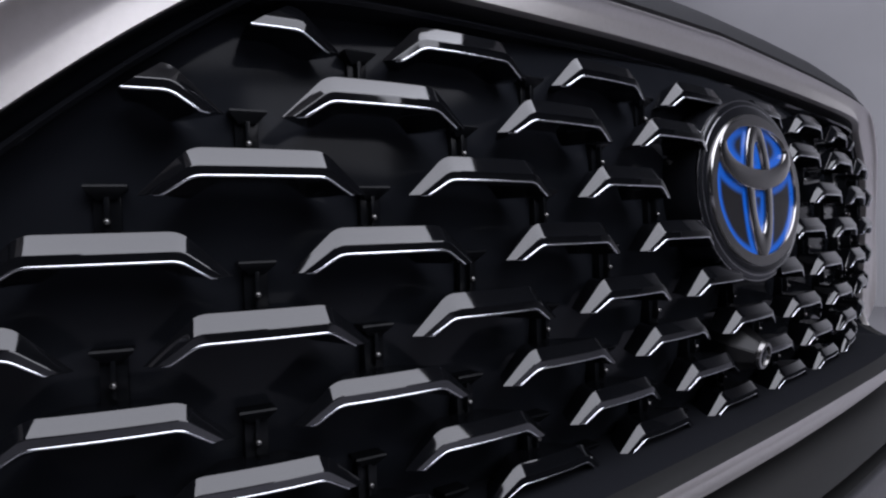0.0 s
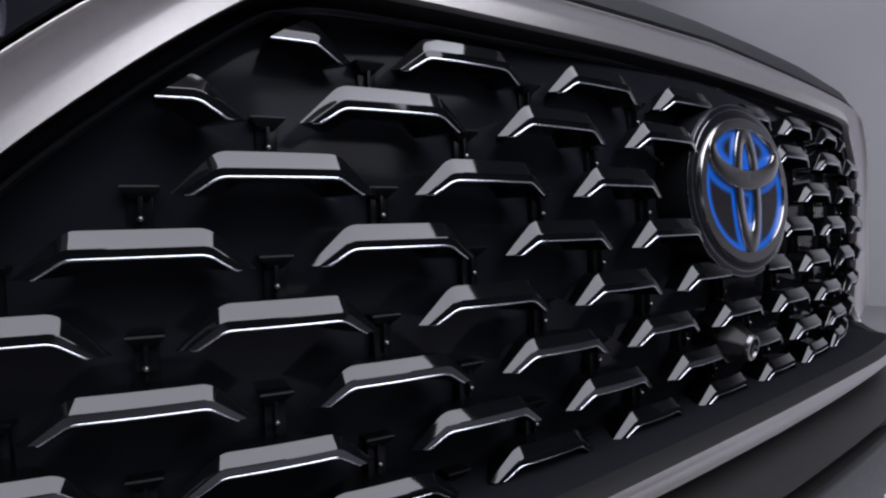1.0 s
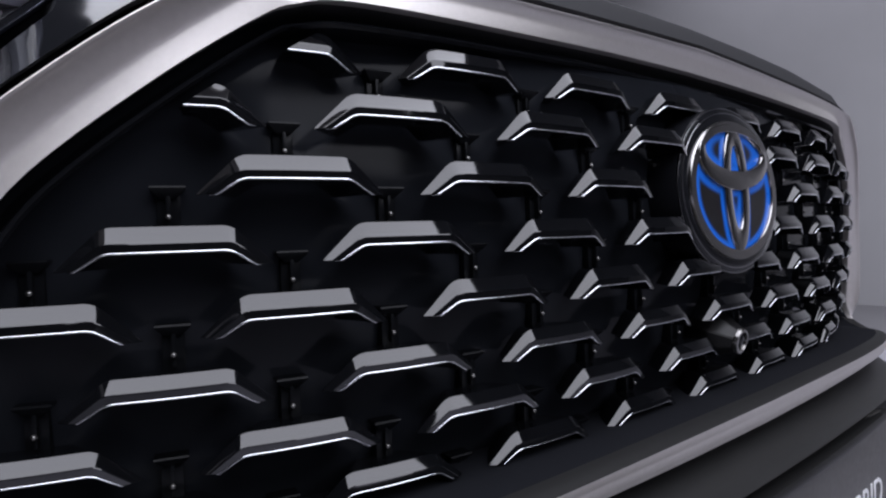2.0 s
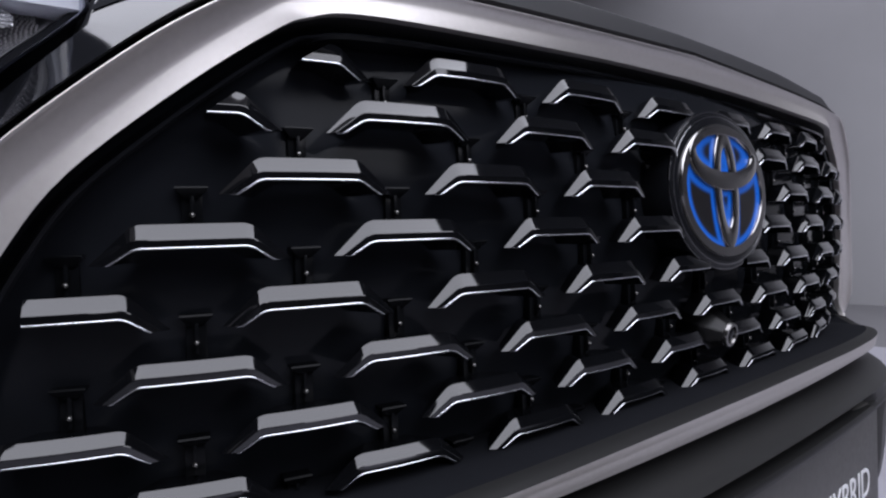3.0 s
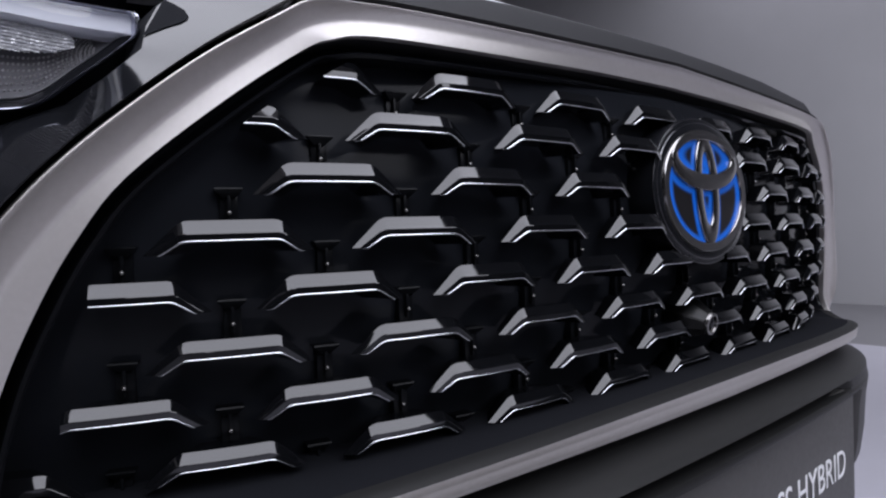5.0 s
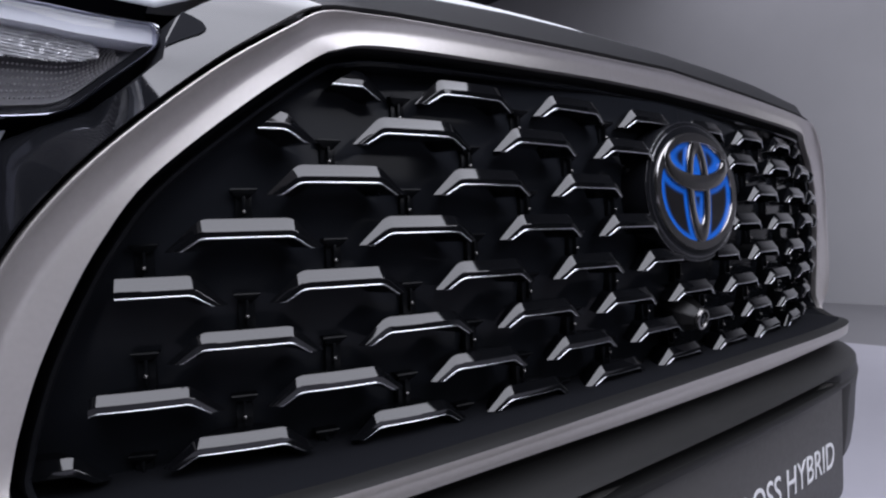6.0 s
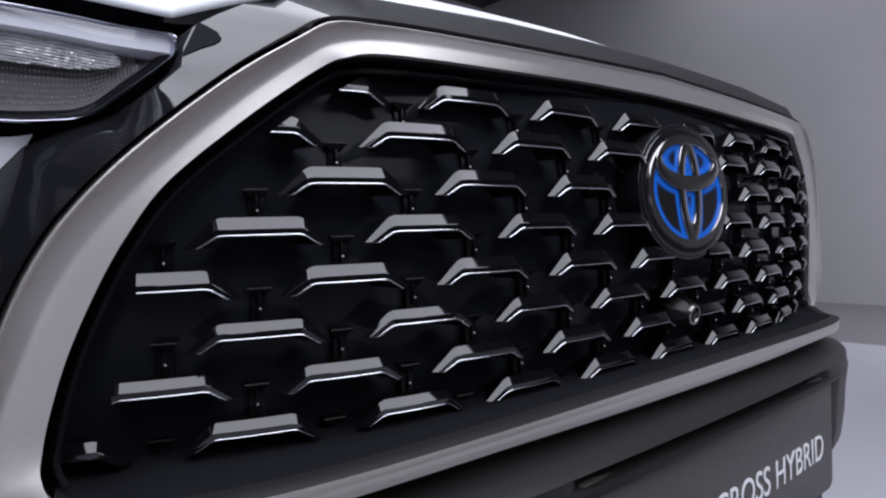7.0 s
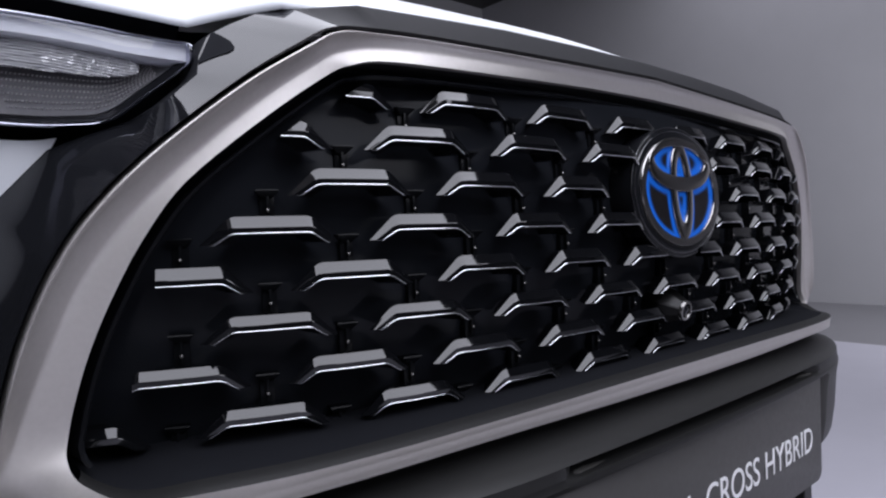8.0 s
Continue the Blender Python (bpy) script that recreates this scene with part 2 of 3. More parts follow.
def build_surround():
    loops = face_loops()
    outer = np.array(loops[-1])
    outer[:, 1] += .02
    loops.append([tuple(p) for p in outer])
    part("grille_surround", grid_bm(loops, closed=True), SATIN, car, "satin silver grille surround with a soft crease", smooth=50)
    n = len(inner_line)
    i0, i1 = 22, 74
    top, flanks, plain = (2 * n - 2 - i0, 2 * n - 2 + i0), ((i0, i1), (2 * n - 2 - i1, 2 * n - 2 - i0)), (i1, 2 * n - 2 - i1)

    def stretch(loops, k0, k1):
        return grid_bm([[l[k % len(l)] for k in range(k0, k1 + 1)] for l in loops])

    for k0, k1 in (top, *flanks):
        part("surround_return", stretch([inner_loop(0, 0), inner_loop(-.0002, .0006), inner_loop(-.0003, .0030), inner_loop(-.0003, .0065)], k0, k1), SATIN, car, "satin silver return inside the surround", smooth=60)
        part("surround_return", stretch([inner_loop(-.0003, .0065), inner_loop(-.0010, .03), inner_loop(-.0020, .06)], k0, k1), MATTE, car, "grained black return inside the surround", smooth=40)
    part("surround_return", stretch([inner_loop(0, 0), inner_loop(-.0012, .0010), inner_loop(-.0032, .006), inner_loop(-.0042, .012)], *plain), LIPM, car, "grained dark grey return inside the surround", smooth=60)
    part("surround_return", stretch([inner_loop(-.0042, .012), inner_loop(-.0052, .05), inner_loop(-.0080, .085)], *plain), WELLM, car, "black return deep inside the surround", smooth=40)
    lip = [inner_loop(-.0045, .040), inner_loop(-.0075, .0075), inner_loop(-.0090, .0060), inner_loop(-.0105, .0075), inner_loop(-.012, .05)]
    part("grille_inner_lip", stretch(lip, 2 * n - 2 - 74, 2 * n - 2 + 74), PIANO, car, "gloss black inner lip of the grille opening", smooth=30)


build_surround()

# ---- grille bars ----
EMB = dict(y=-0.0018, z=0.0297, a=0.0700, b=0.0522, lean=0.055)
FOOT, KNEE, DROP = 0.0331, 0.0234, 0.0066


BOW, CUSHION = 2.0, -0.00012


def bar_lines(top_z=.0102, top_y=.0040):
    """Lines along a bar from foot to foot; the top is slightly bowed. top_z, top_y: where its upper edge lies."""
    def line(fx, kx, kz, y, fz=-DROP, fy=0.0035, rnd=0.0030):
        def top(x):
            return (x, y - .0005 + BOW * x * x - BOW * .0005, kz)
        foot, knee = Vector((-fx, y + fy, fz)), Vector(top(-kx))
        a = knee + (foot - knee).normalized() * rnd
        b = Vector(top(-kx + rnd))
        pts = [tuple(foot), tuple((foot + a) / 2)]
        for t in (0, .17, .33, .5, .67, .83, 1):
            pts.append(tuple(a * (1 - t) ** 2 + knee * 2 * t * (1 - t) + b * t * t))
        half = kx - rnd
        for i in range(1, 8):
            pts.append(top(-half + 2 * half * i / 8))
        return pts + [(-q[0], q[1], q[2]) for q in pts[8::-1]]
    front = line(FOOT, KNEE, -.0003, -.0006, fy=.0018)
    ridge = line(FOOT + .0045, KNEE + .0010, .0034, -.0006, fy=.0029)
    back = line(.0414, .0240, top_z, top_y, fy=.0055 - top_y, rnd=.0042)
    def swell(f):
        """A line across the cushioned top between its two edges."""
        h = CUSHION * 4 * f * (1 - f)
        return [tuple(Vector(p).lerp(Vector(q), f) + Vector((0, -.8 * h, .6 * h))) for p, q in zip(ridge, back)]
    rear = line(.0270, .0140, top_z - .0012, .0220, fy=.0010)
    under = line(.0225, .0130, -.0006, .0220)
    low = line(FOOT - .0006, KNEE - .0003, -.0011, 0.0006, fy=.0024)
    return front, ridge, swell(.2), swell(.5), swell(.8), back, rear, under, low


def bar_mesh(low_row):
    # lower rows get a shallower top in place of a partly dark reflection
    lines = bar_lines(.0089, .0035) if low_row else bar_lines()
    bm = grid_bm(lines + lines[:1])
    bmesh.ops.remove_doubles(bm, verts=bm.verts, dist=1e-6)
    bmesh.ops.holes_fill(bm, edges=[e for e in bm.edges if len(e.link_faces) == 1], sides=12)
    sharp = [e for e in bm.edges if len(e.link_faces) == 2 and e.calc_face_angle(0) > radians(22)]
    bmesh.ops.bevel(bm, geom=sharp, offset=0.00022, segments=1, affect="EDGES")
    return bm


def trim_mesh():
    """The bright bead along the lower edge of a bar, from the back of one foot to the other foot."""
    front = bar_lines()[0]
    path = [Vector((-.0358, .0034, -DROP - .0002)), Vector((-.0345, .0020, -DROP - .0002))] + [Vector(p) for p in front] + [Vector((FOOT + .0030, .0044, -DROP))]
    rings = []
    n = 8
    for k, p in enumerate(path):
        d = (path[min(k + 1, len(path) - 1)] - path[max(k - 1, 0)]).normalized()
        side = d.cross(Vector((0, -1, 0))).normalized()
        ahead = side.cross(d).normalized()
        r = .00026 if k < 2 else .00056
        rings.append([tuple(p + Vector((0, .0002, .00005)) + side * (r * math.cos(2 * math.pi * i / n)) + ahead * (r * math.sin(2 * math.pi * i / n))) for i in range(n)])
    return grid_bm(rings, closed=True)


def cut(bm, x, keep, lean=(1, 0)):
    """Cuts the part of a bar beyond the plane at x away; keep: 1 keeps the side of larger x; lean: the plane's normal in x and z."""
    geom = bm.verts[:] + bm.edges[:] + bm.faces[:]
    r = bmesh.ops.bisect_plane(bm, geom=geom, plane_co=(x, 0, 0), plane_no=(lean[0], 0, -keep * lean[1]), clear_inner=keep > 0, clear_outer=keep < 0)
    es = [e for e in r["geom_cut"] if isinstance(e, bmesh.types.BMEdge)]
    if es:
        bmesh.ops.holes_fill(bm, edges=es, sides=30)


def rim_x(z):
    """Half width of the opening at height z."""
    zs, xs = [], []
    for x, y, iz in inner_line[24:76]:
        zs.append(iz), xs.append(-x)
    return float(np.interp(-z, [-q for q in zs], xs))


# where the cut-off bars of a row end, from the middle
BAR_END = {1: .346, 2: .3915, 3: .415, 4: .447, 5: .463, 6: .469, 7: .4752, 8: .4990}

# how the cut leans along the slanting upper flank
LEAN = {1: (.55, .83), 2: (.62, .78), 3: (.80, .60)}


def build_grille():
    bar_mes = [link_mesh("grille_bar", bar_mesh(low_row), BARMAT, 9) for low_row in (False, True)]
    trim_me = link_mesh("bright_edge", trim_mesh(), CHROME, 60)
    for row in range(1, 9):
        zc = (4 - row) * ROW
        for idx in range(-10, 11):
            if (idx + row) % 2:
                continue
            xc = idx * PITCH / 2
            lim = BAR_END.get(row, rim_x(zc + .003) - 0.022)
            if abs(xc) - .03 > lim:
                continue
            # the outermost bars turn no further than those beside them and sit slightly inward
            turn = surf_turn(max(-.41, min(.41, xc)))
            inward, sag = (.0025, .005 if row == 8 and abs(idx) == 10 else 0) if abs(idx) > 8 else (0, 0)
            m = Matrix.Translation((xc - math.copysign(inward, xc), surf(xc, zc) + (0.008 if row == 1 else 0), zc - sag + Z0)) @ Matrix.Rotation(turn, 4, "Z")
            cuts = []
            if abs(xc) + .0445 > lim:
                cuts.append(((lim - abs(xc)) * (1 if xc > 0 else -1), -1 if xc > 0 else 1, LEAN.get(row, (1, 0))))
            q = 1 - ((zc + .003 - EMB["z"]) / (EMB["b"] + .010)) ** 2
            if q > 0:
                ex = (EMB["a"] + .010) * math.sqrt(q) - 0.004
                if abs(xc) < ex - 0.020:
                    continue
                if abs(xc) - .0445 < ex:
                    cuts.append(((ex - abs(xc)) * (1 if xc > 0 else -1), 1 if xc > 0 else -1, (1, 0)))
            if cuts:
                b1, b2 = bar_mesh(row > 5), trim_mesh()
                for x, keep, lean in cuts:
                    cut(b1, x, keep, lean)
                    geom = b2.verts[:] + b2.edges[:] + b2.faces[:]
                    bmesh.ops.bisect_plane(b2, geom=geom, plane_co=(x, 0, 0), plane_no=(1, 0, 0), clear_inner=keep > 0, clear_outer=keep < 0)
                if not b1.faces:
                    continue
                me1, me2 = link_mesh("grille_bar", b1, BARMAT, 9), link_mesh("bright_edge", b2, CHROME, 60)
            else:
                me1, me2 = bar_mes[row > 5], trim_me
            ob = new("grille_bar", me1)
            ob.parent, ob.matrix_local = car, m
            if row == 8 and abs(idx) == 10:
                continue
            t = new("bright_edge", me2)
            t.parent = ob


build_grille()


def build_struts():
    """Black carriers between the bars: a flared head, a rib with a block behind it and a small pin."""
    bm = bmesh.new()
    rings = []
    for z, w, y0 in ((-.0018, .0070, .0172), (-.0026, .0072, .0168), (-.0034, .0069, .0172), (-.0066, .0036, .0200), (-.0072, .0032, .0206)):
        rings.append([(-w, y0, z), (w, y0, z), (w, .0300, z), (-w, .0300, z)])
    grid_bm(rings, closed=True, bm=bm)
    bm.faces.new([v for v in bm.verts if abs(v.co.z + .0018) < 1e-6])
    box_bm(-.0009, .0009, .0192, .0300, -ROW + .0092, -.0060, .0003, bm)
    box_bm(-.0046, .0046, .0222, .0300, -ROW + .0060, -.0060, .0005, bm)
    me = link_mesh("grille_strut", bm, STRUTM, 30)
    pin = bmesh.new()
    bmesh.ops.create_icosphere(pin, subdivisions=2, radius=.0015, matrix=Matrix.Translation((0, .0186, -.0150)))
    pin_me = link_mesh("pin", pin, PODRIM, 60)
    for row in range(1, 9):
        zc = (4 - row) * ROW
        for idx in range(-9, 10):
            if (idx + row) % 2 == 0:
                continue
            xc = idx * PITCH / 2
            if abs(xc) > rim_x(zc - .012) - .02:
                continue
            if (xc / (EMB["a"] + .012)) ** 2 + ((zc - .012 - EMB["z"]) / (EMB["b"] + .012)) ** 2 < 1:
                continue
            turn = surf_turn(xc)
            ob = new("grille_strut", me)
            ob.parent = car
            knob = new("pin", pin_me)
            knob.parent = ob
            ob.matrix_local = Matrix.Translation((xc, surf(xc, zc), zc + Z0)) @ Matrix.Rotation(turn, 4, "Z")


build_struts()


def build_backing():
    rows = []
    for z in np.linspace(-.165, .115, 24):
        reach = rim_x(z) + .012
        rows.append([(x, surf(x, z) + .0265, z) for x in np.linspace(-reach, reach, 61)])
    part("grille_backing", grid_bm(rows), BACKM, car, "glossy black panel deep behind the grille", smooth=60)


build_backing()


# ---- emblem ----
def ell(a, b, y, n=72, cx=0.0, cz=0.0):
    return [(cx + a * math.cos(2 * math.pi * i / n), y, cz + b * math.sin(2 * math.pi * i / n)) for i in range(n)]


def ring(a, b, w, y, h, a2=None, b2=None, cx=0.0, cz=0.0):
    """A rounded elliptical ring of width w, its crest h in front of y."""
    a2, b2 = a2 if a2 is not None else a - w, b2 if b2 is not None else b - w
    def at(f, d):
        return ell(a + (a2 - a) * f, b + (b2 - b) * f, y - d, cx=cx, cz=cz)
    return grid_bm([at(0, 0), at(0.015, h * .6), at(.045, h * .88), at(.08, h), at(.93, h), at(.965, h * .88), at(.985, h * .6), at(1.0, 0)], closed=True)


def emblem_part(name, bm, mat, parent, label=""):
    ob = new(name, link_mesh(name, bm, mat, 28))
    ob.parent = parent
    return tagged(ob, label) if label else ob


def badge_print(A, B):
    """The printed plate under the rings: dark fields with blue rims."""
    n, m = 150, 104
    me = bpy.data.meshes.new("blue_plate")
    xs, zs = np.linspace(-A, A, n), np.linspace(-B, B, m)
    verts = [(x, 0.0044, z) for z in zs for x in xs]
    faces = []
    for j in range(m - 1):
        for i in range(n - 1):
            cx, cz = (xs[i] + xs[i + 1]) / 2, (zs[j] + zs[j + 1]) / 2
            if (cx / (A - .004)) ** 2 + (cz / (B - .004)) ** 2 < 1:
                faces.append((j * n + i, j * n + i + 1, (j + 1) * n + i + 1, (j + 1) * n + i))
    me.from_pydata(verts, [], faces)
    layer = me.color_attributes.new("badge_print", "FLOAT_COLOR", "POINT")
    for k, (x, y, z) in enumerate(verts):
        def level(ax, az, cz=0.0):
            return math.hypot(x / ax, (z - cz) / az)
        d = (1 - level(A * .86, B * .86)) * B * .86
        for ox, oz, oc, ix, iz, ic in RINGS:
            out = (level(A * ox, B * oz, B * oc) - 1) * B * min(oz, ox * 1.3)
            inn = (1 - level(A * ix, B * iz, B * ic)) * B * min(iz, ix * 1.3)
            d = min(d, max(out, inn))
        f = max(0.0, min(1.0, (d - .0026) / .0034))
        f = f * f * (3 - 2 * f)
        layer.data[k].color = (0.006, 0.130 + (0.005 - 0.130) * f, 0.62 + (0.006 - 0.62) * f, 1)
    m2 = material("badge_print", (1, 1, 1), 0.3, coat=0.2, spec=0.25)
    nt = m2.node_tree
    at = nt.nodes.new("ShaderNodeAttribute")
    at.attribute_name = "badge_print"
    nt.links.new(at.outputs["Color"], nt.nodes["Principled BSDF"].inputs["Base Color"])
    me.materials.append(m2)
    return me


# inner rings as shares of the badge's half width and height: outer x, z, centre, inner x, z, centre
RINGS = [(.80, .475, .47, .66, .270, .555), (.285, .90, .01, .125, .60, .04)]


def build_emblem():
    A, B = EMB["a"], EMB["b"]
    bez = grid_bm([ell(A + .0100, B + .0100, .030), ell(A + .0100, B + .0100, .0080), ell(A + .0090, B + .0090, .0062), ell(A + .0068, B + .0066, .0058), ell(A + .0058, B + .0055, .0052),
                   ell(A + .0040, B + .0036, .0048), ell(A + .001, B + .001, .0045), ell(A - .004, B - .004, .0045)], closed=True)
    badge = new("emblem", link_mesh("emblem", bez, PIANO, 35))
    badge.parent = car
    badge.matrix_local = Matrix.Translation((0, EMB["y"], EMB["z"] + Z0)) @ Matrix.Rotation(-EMB["lean"], 4, "X")
    tagged(badge, "oval badge in a gloss black bezel, chrome rings on blue")
    plate = new("blue_plate", badge_print(A, B))
    plate.parent = badge
    tagged(plate, "badge plate of dark fields with blue rims")
    emblem_part("outer_ring", ring(A, B, .0080, .0056, .0032), DARKCHROME, badge, "dark chrome outer oval ring")
    for k, (ox, oz, oc, ix, iz, ic) in enumerate(RINGS):
        def at(f, d):
            return ell(A * (ox + (ix - ox) * f), B * (oz + (iz - oz) * f), .0050 - d, cz=B * (oc + (ic - oc) * f))
        h = .0034 - .0006 * k
        bm = grid_bm([at(0, -.0015), at(.02, h * .7), at(.06, h * .95), at(.10, h), at(.90, h), at(.94, h * .95), at(.98, h * .7), at(1, -.0015)], closed=True)
        emblem_part("inner_ring", bm, DARKCHROME, badge, "dark chrome inner oval ring")
    # the two bright bezel lines
    emblem_part("bezel_line", ring(A + .0101, B + .0101, .0010, .0076, .0010), BEZELM, badge, "thin chrome line round the bezel")
    emblem_part("bezel_line", ring(A + .0066, B + .0063, .0009, .0060, .0009), BEZELM, badge, "thin chrome line round the bezel")


build_emblem()


# ---- black panel, hood, bumper ----
HOOD = [(0, .0635, .1650), (-.09, .0645, .1636), (-.224, .0690, .1605), (-.315, .0750, .1562), (-.372, .0760, .1515), (-.395, .0980, .1475), (-.4193, .118, .1414), (-.471, .1403, .1502),
        (-.5159, .1629, .1582), (-.6094, .2167, .1709), (-.7687, .347, .1869), (-.8844, .5477, .2159)]


def build_hood():
    h = np.concatenate([spline(HOOD[:5], 4)[:-1], spline(HOOD[4:7], 4)[:-1], spline(HOOD[6:], 4)])
    h[:, 0] = np.minimum(h[:, 0], 0)
    half = lambda dy, dz: [(x, y + dy, z + dz) for x, y, z in h]
    lines = [half(.001, -.0035), half(.0, -.0025), half(.0, .0), half(.0015, .003), half(.010, .010), half(.032, .022), half(.078, .046)]
    for t in (.12, .3, .6, 1.0):
        rise = .046 + .13 * t
        lines.append([(x, y + .078 + (1.15 - y - .078) * t, z + rise - (z - .16) * t * .5 - .5 * max(0, abs(x) - .6) * t) for x, y, z in h])
    part("hood", grid_bm([mirrored(l) for l in lines]), WHITE, car, "pearl white bonnet with a rounded front edge", smooth=50)


build_hood()

# edge of the black panel towards bonnet, headlamp and wing, each point with its station along the surround
EDGE = [(0, 0, .0665, .1620), (1, -.10, .0675, .1606), (2, -.20, .0705, .1582), (3, -.28, .0745, .1540), (4, -.335, .0760, .1510), (4.6, -.356, .0775, .1510), (4.9, -.3658, .0792, .1507), (5.4, -.3863, .0872, .1447),
        (5.8, -.4016, .0925, .1366), (6.15, -.4152, .0965, .1279), (6.6, -.4252, .0855, .1111), (7, -.4315, .0717, .0956), (7.5, -.4469, .0771, .0804), (8.1, -.4575, .1100, .0724), (8.6, -.4800, .1200, .0630), (9, -.4989, .1346, .0546),
        (10, -.5297, .1466, .0183), (11, -.5582, .1665, -.0461), (12, -.5772, .1775, -.1194), (13, -.585, .183, -.15)]


def build_black_panel():
    us = np.arange(0, 13.001, .1)
    start, edge = outer_line + RIM_OUT * .0026, np.array(EDGE)
    a = np.stack([np.interp(us * SUB, np.arange(len(start)), start[:, c]) for c in range(3)], 1)
    b = np.stack([np.interp(us, edge[:, 0], edge[:, c]) for c in (1, 2, 3)], 1)
    a[:, 1] += .001
    a[:, 0], b[:, 0] = np.minimum(a[:, 0], 0), np.minimum(b[:, 0], 0)
    flat = np.interp(us, [0, 4.0, 4.85, 13], [0, 0, 1, 1])
    lines = []
    for f, g, dy in ((0, 0, .02), (0, 0, .008), (.02, .005, .003), (.06, .02, 0), (.2, .06, 0), (.4, .12, 0), (.6, .18, 0), (.78, .24, 0), (.84, .26, 0), (.90, .30, 0), (.95, .55, 0), (.985, .95, .0), (1, 1, .002), (1, 1, .03)):
        l = a + (b - a) * f
        l[:, 1] = a[:, 1] + (b[:, 1] - a[:, 1]) * (g + (f - g) * flat) + dy
        lines.append(mirrored(l))
    half, k = len(a) - 1, 49

    def cutout(i0, i1, some=slice(None)):
        return grid_bm([[tuple(p) for p in l[i0:i1 + 1]] for l in lines[some]])

    for i0, i1 in ((0, half - k), (half + k, 2 * half)):
        part("nose_panel", cutout(i0, i1, slice(0, 12)), PIANO, car, "gloss black panel between surround and headlamp", smooth=40)
        # flat black here takes the softbox reflection off the panel's edge
        part("panel_edge", cutout(i0, i1, slice(11, None)), WELLM, car, "rolled edge of the panel, in flat black to keep out reflections", smooth=40)
    # a black patch on each panel stands for the shaded slot by the headlamp
    def on_face(u, f):
        p, q = [np.array([np.interp(u, us, l[:, c]) for c in range(3)]) for l in (a, b)]
        return p + (q - p) * f + np.array([0, -.0012, 0])

    for side in (1, -1):
        bm = bmesh.new()
        rim = [on_face(u, f) * np.array([side, 1, 1]) for u, f in ((6.05, 1.02), (6.12, .86), (6.22, .70), (6.32, .62), (6.40, .60), (6.48, .63), (6.60, .76), (6.75, .95), (6.80, 1.02))]
        bm.faces.new([bm.verts.new(p) for p in rim])
        part("slot_patch", bm, WELLM, car, "black patch on the panel in place of the dark slot by the headlamp")
    part("bonnet_seal_strip", cutout(half - k, half + k), SEALM, car, "dull black strip between surround and bonnet", smooth=40)


build_black_panel()


def bump_y(x):
    s, r = max(0.0, abs(x) - .24), max(0.0, abs(x) - .545)
    return 0.06 * x * x + 0.72 * s * s + 6.0 * r * r + 80 * r ** 3


def slot_share(x):
    return min(1.0, max(0.0, (.226 - abs(x)) / .02))


def bumper_point(x, z, y, drop=1.0):
    s = max(0.0, abs(x) - .49)
    return (x, y + bump_y(x) + .0105 + .09 * x * x + .055 * (-.17 - z), z - .0035 - .055 * x * x * drop - drop * 2.2 * s * s)


def build_bumper():
    xs = np.linspace(-.65, .65, 131)
    ledge = [(-.1400, .034), (-.1430, .012), (-.1480, -.008), (-.1530, -.026), (-.1560, -.040), (-.1578, -.0485), (-.1600, -.0520)]
    rows = [[bumper_point(x, z, y) for x in xs] for z, y in ledge]
    rows.append([bumper_point(x, -.1615, -.0520 + .016 * slot_share(x)) for x in xs])
    rows.append([bumper_point(x, -.1682, -.0530 + .018 * slot_share(x)) for x in xs])
    part("bumper_ledge", grid_bm(rows), LEDGEM, car, "grained black bumper ledge with a narrow slot", smooth=40)
    face = [(-.1710, -.0530, 0), (-.1735, -.0545, 0), (-.178, -.0540, .3), (-.179, -.0520, .5), (-.181, -.0490, .7), (-.20, -.0475, 1), (-.24, -.0472, 1), (-.266, -.045, 1), (-.278, -.037, 1), (-.290, .0, 1), (-.30, .06, 1)]

    def recess(x, z):
        """The face stands back behind the show plate and comes forward beside it."""
        side = min(1.0, max(0.0, (abs(x) - .250) / .02))
        return (.008 * (1 - side) - .006 * side) * min(1.0, max(0.0, (-.178 - z) / .003))

    rows = [[bumper_point(x, -.1682, -.0530 + .018 * slot_share(x)) for x in xs]]
    rows += [[bumper_point(x, z, y + recess(x, z), 1 - k) for x in xs] for z, y, k in face]
    part("bumper_lip", grid_bm(rows[:4]), ROLLM, car, "smooth black rolled lip over the bumper face", smooth=40)
    part("bumper_face", grid_bm(rows[3:]), GREY, car, "grained dark grey bumper face", smooth=40)
    part("lower_grille", grid_bm([[(x, .045 + .12 * x * x, z) for x in np.linspace(-.42, .42, 15)] for z in (-.29, -.45, -.60)]), MATTE, car, "matt black lower air intake")


build_bumper()


def plate_mesh(w, z0, z1, y0, y1, r):
    """A flat plate with rounded corners and a small bevel round its front."""
    def outline(shrink, y):
        pts = []
        for cx, cz, start in ((w - r, z1 - r, 0), (-w + r, z1 - r, 90), (-w + r, z0 + r, 180), (w - r, z0 + r, 270)):
            pts += [(cx + (r - shrink) * math.cos(radians(start + a)), y, cz + (r - shrink) * math.sin(radians(start + a))) for a in range(0, 91, 15)]
        return pts
    bm = grid_bm([outline(0, y1), outline(0, y0 + .002), outline(.0006, y0 + .0006), outline(.002, y0)], closed=True)
    bm.verts.ensure_lookup_table()
    n = len(outline(0, 0))
    bm.faces.new([bm.verts[k] for k in range(3 * n, 4 * n)])
    bm.faces.new([bm.verts[k] for k in range(n)][::-1])
    return bm


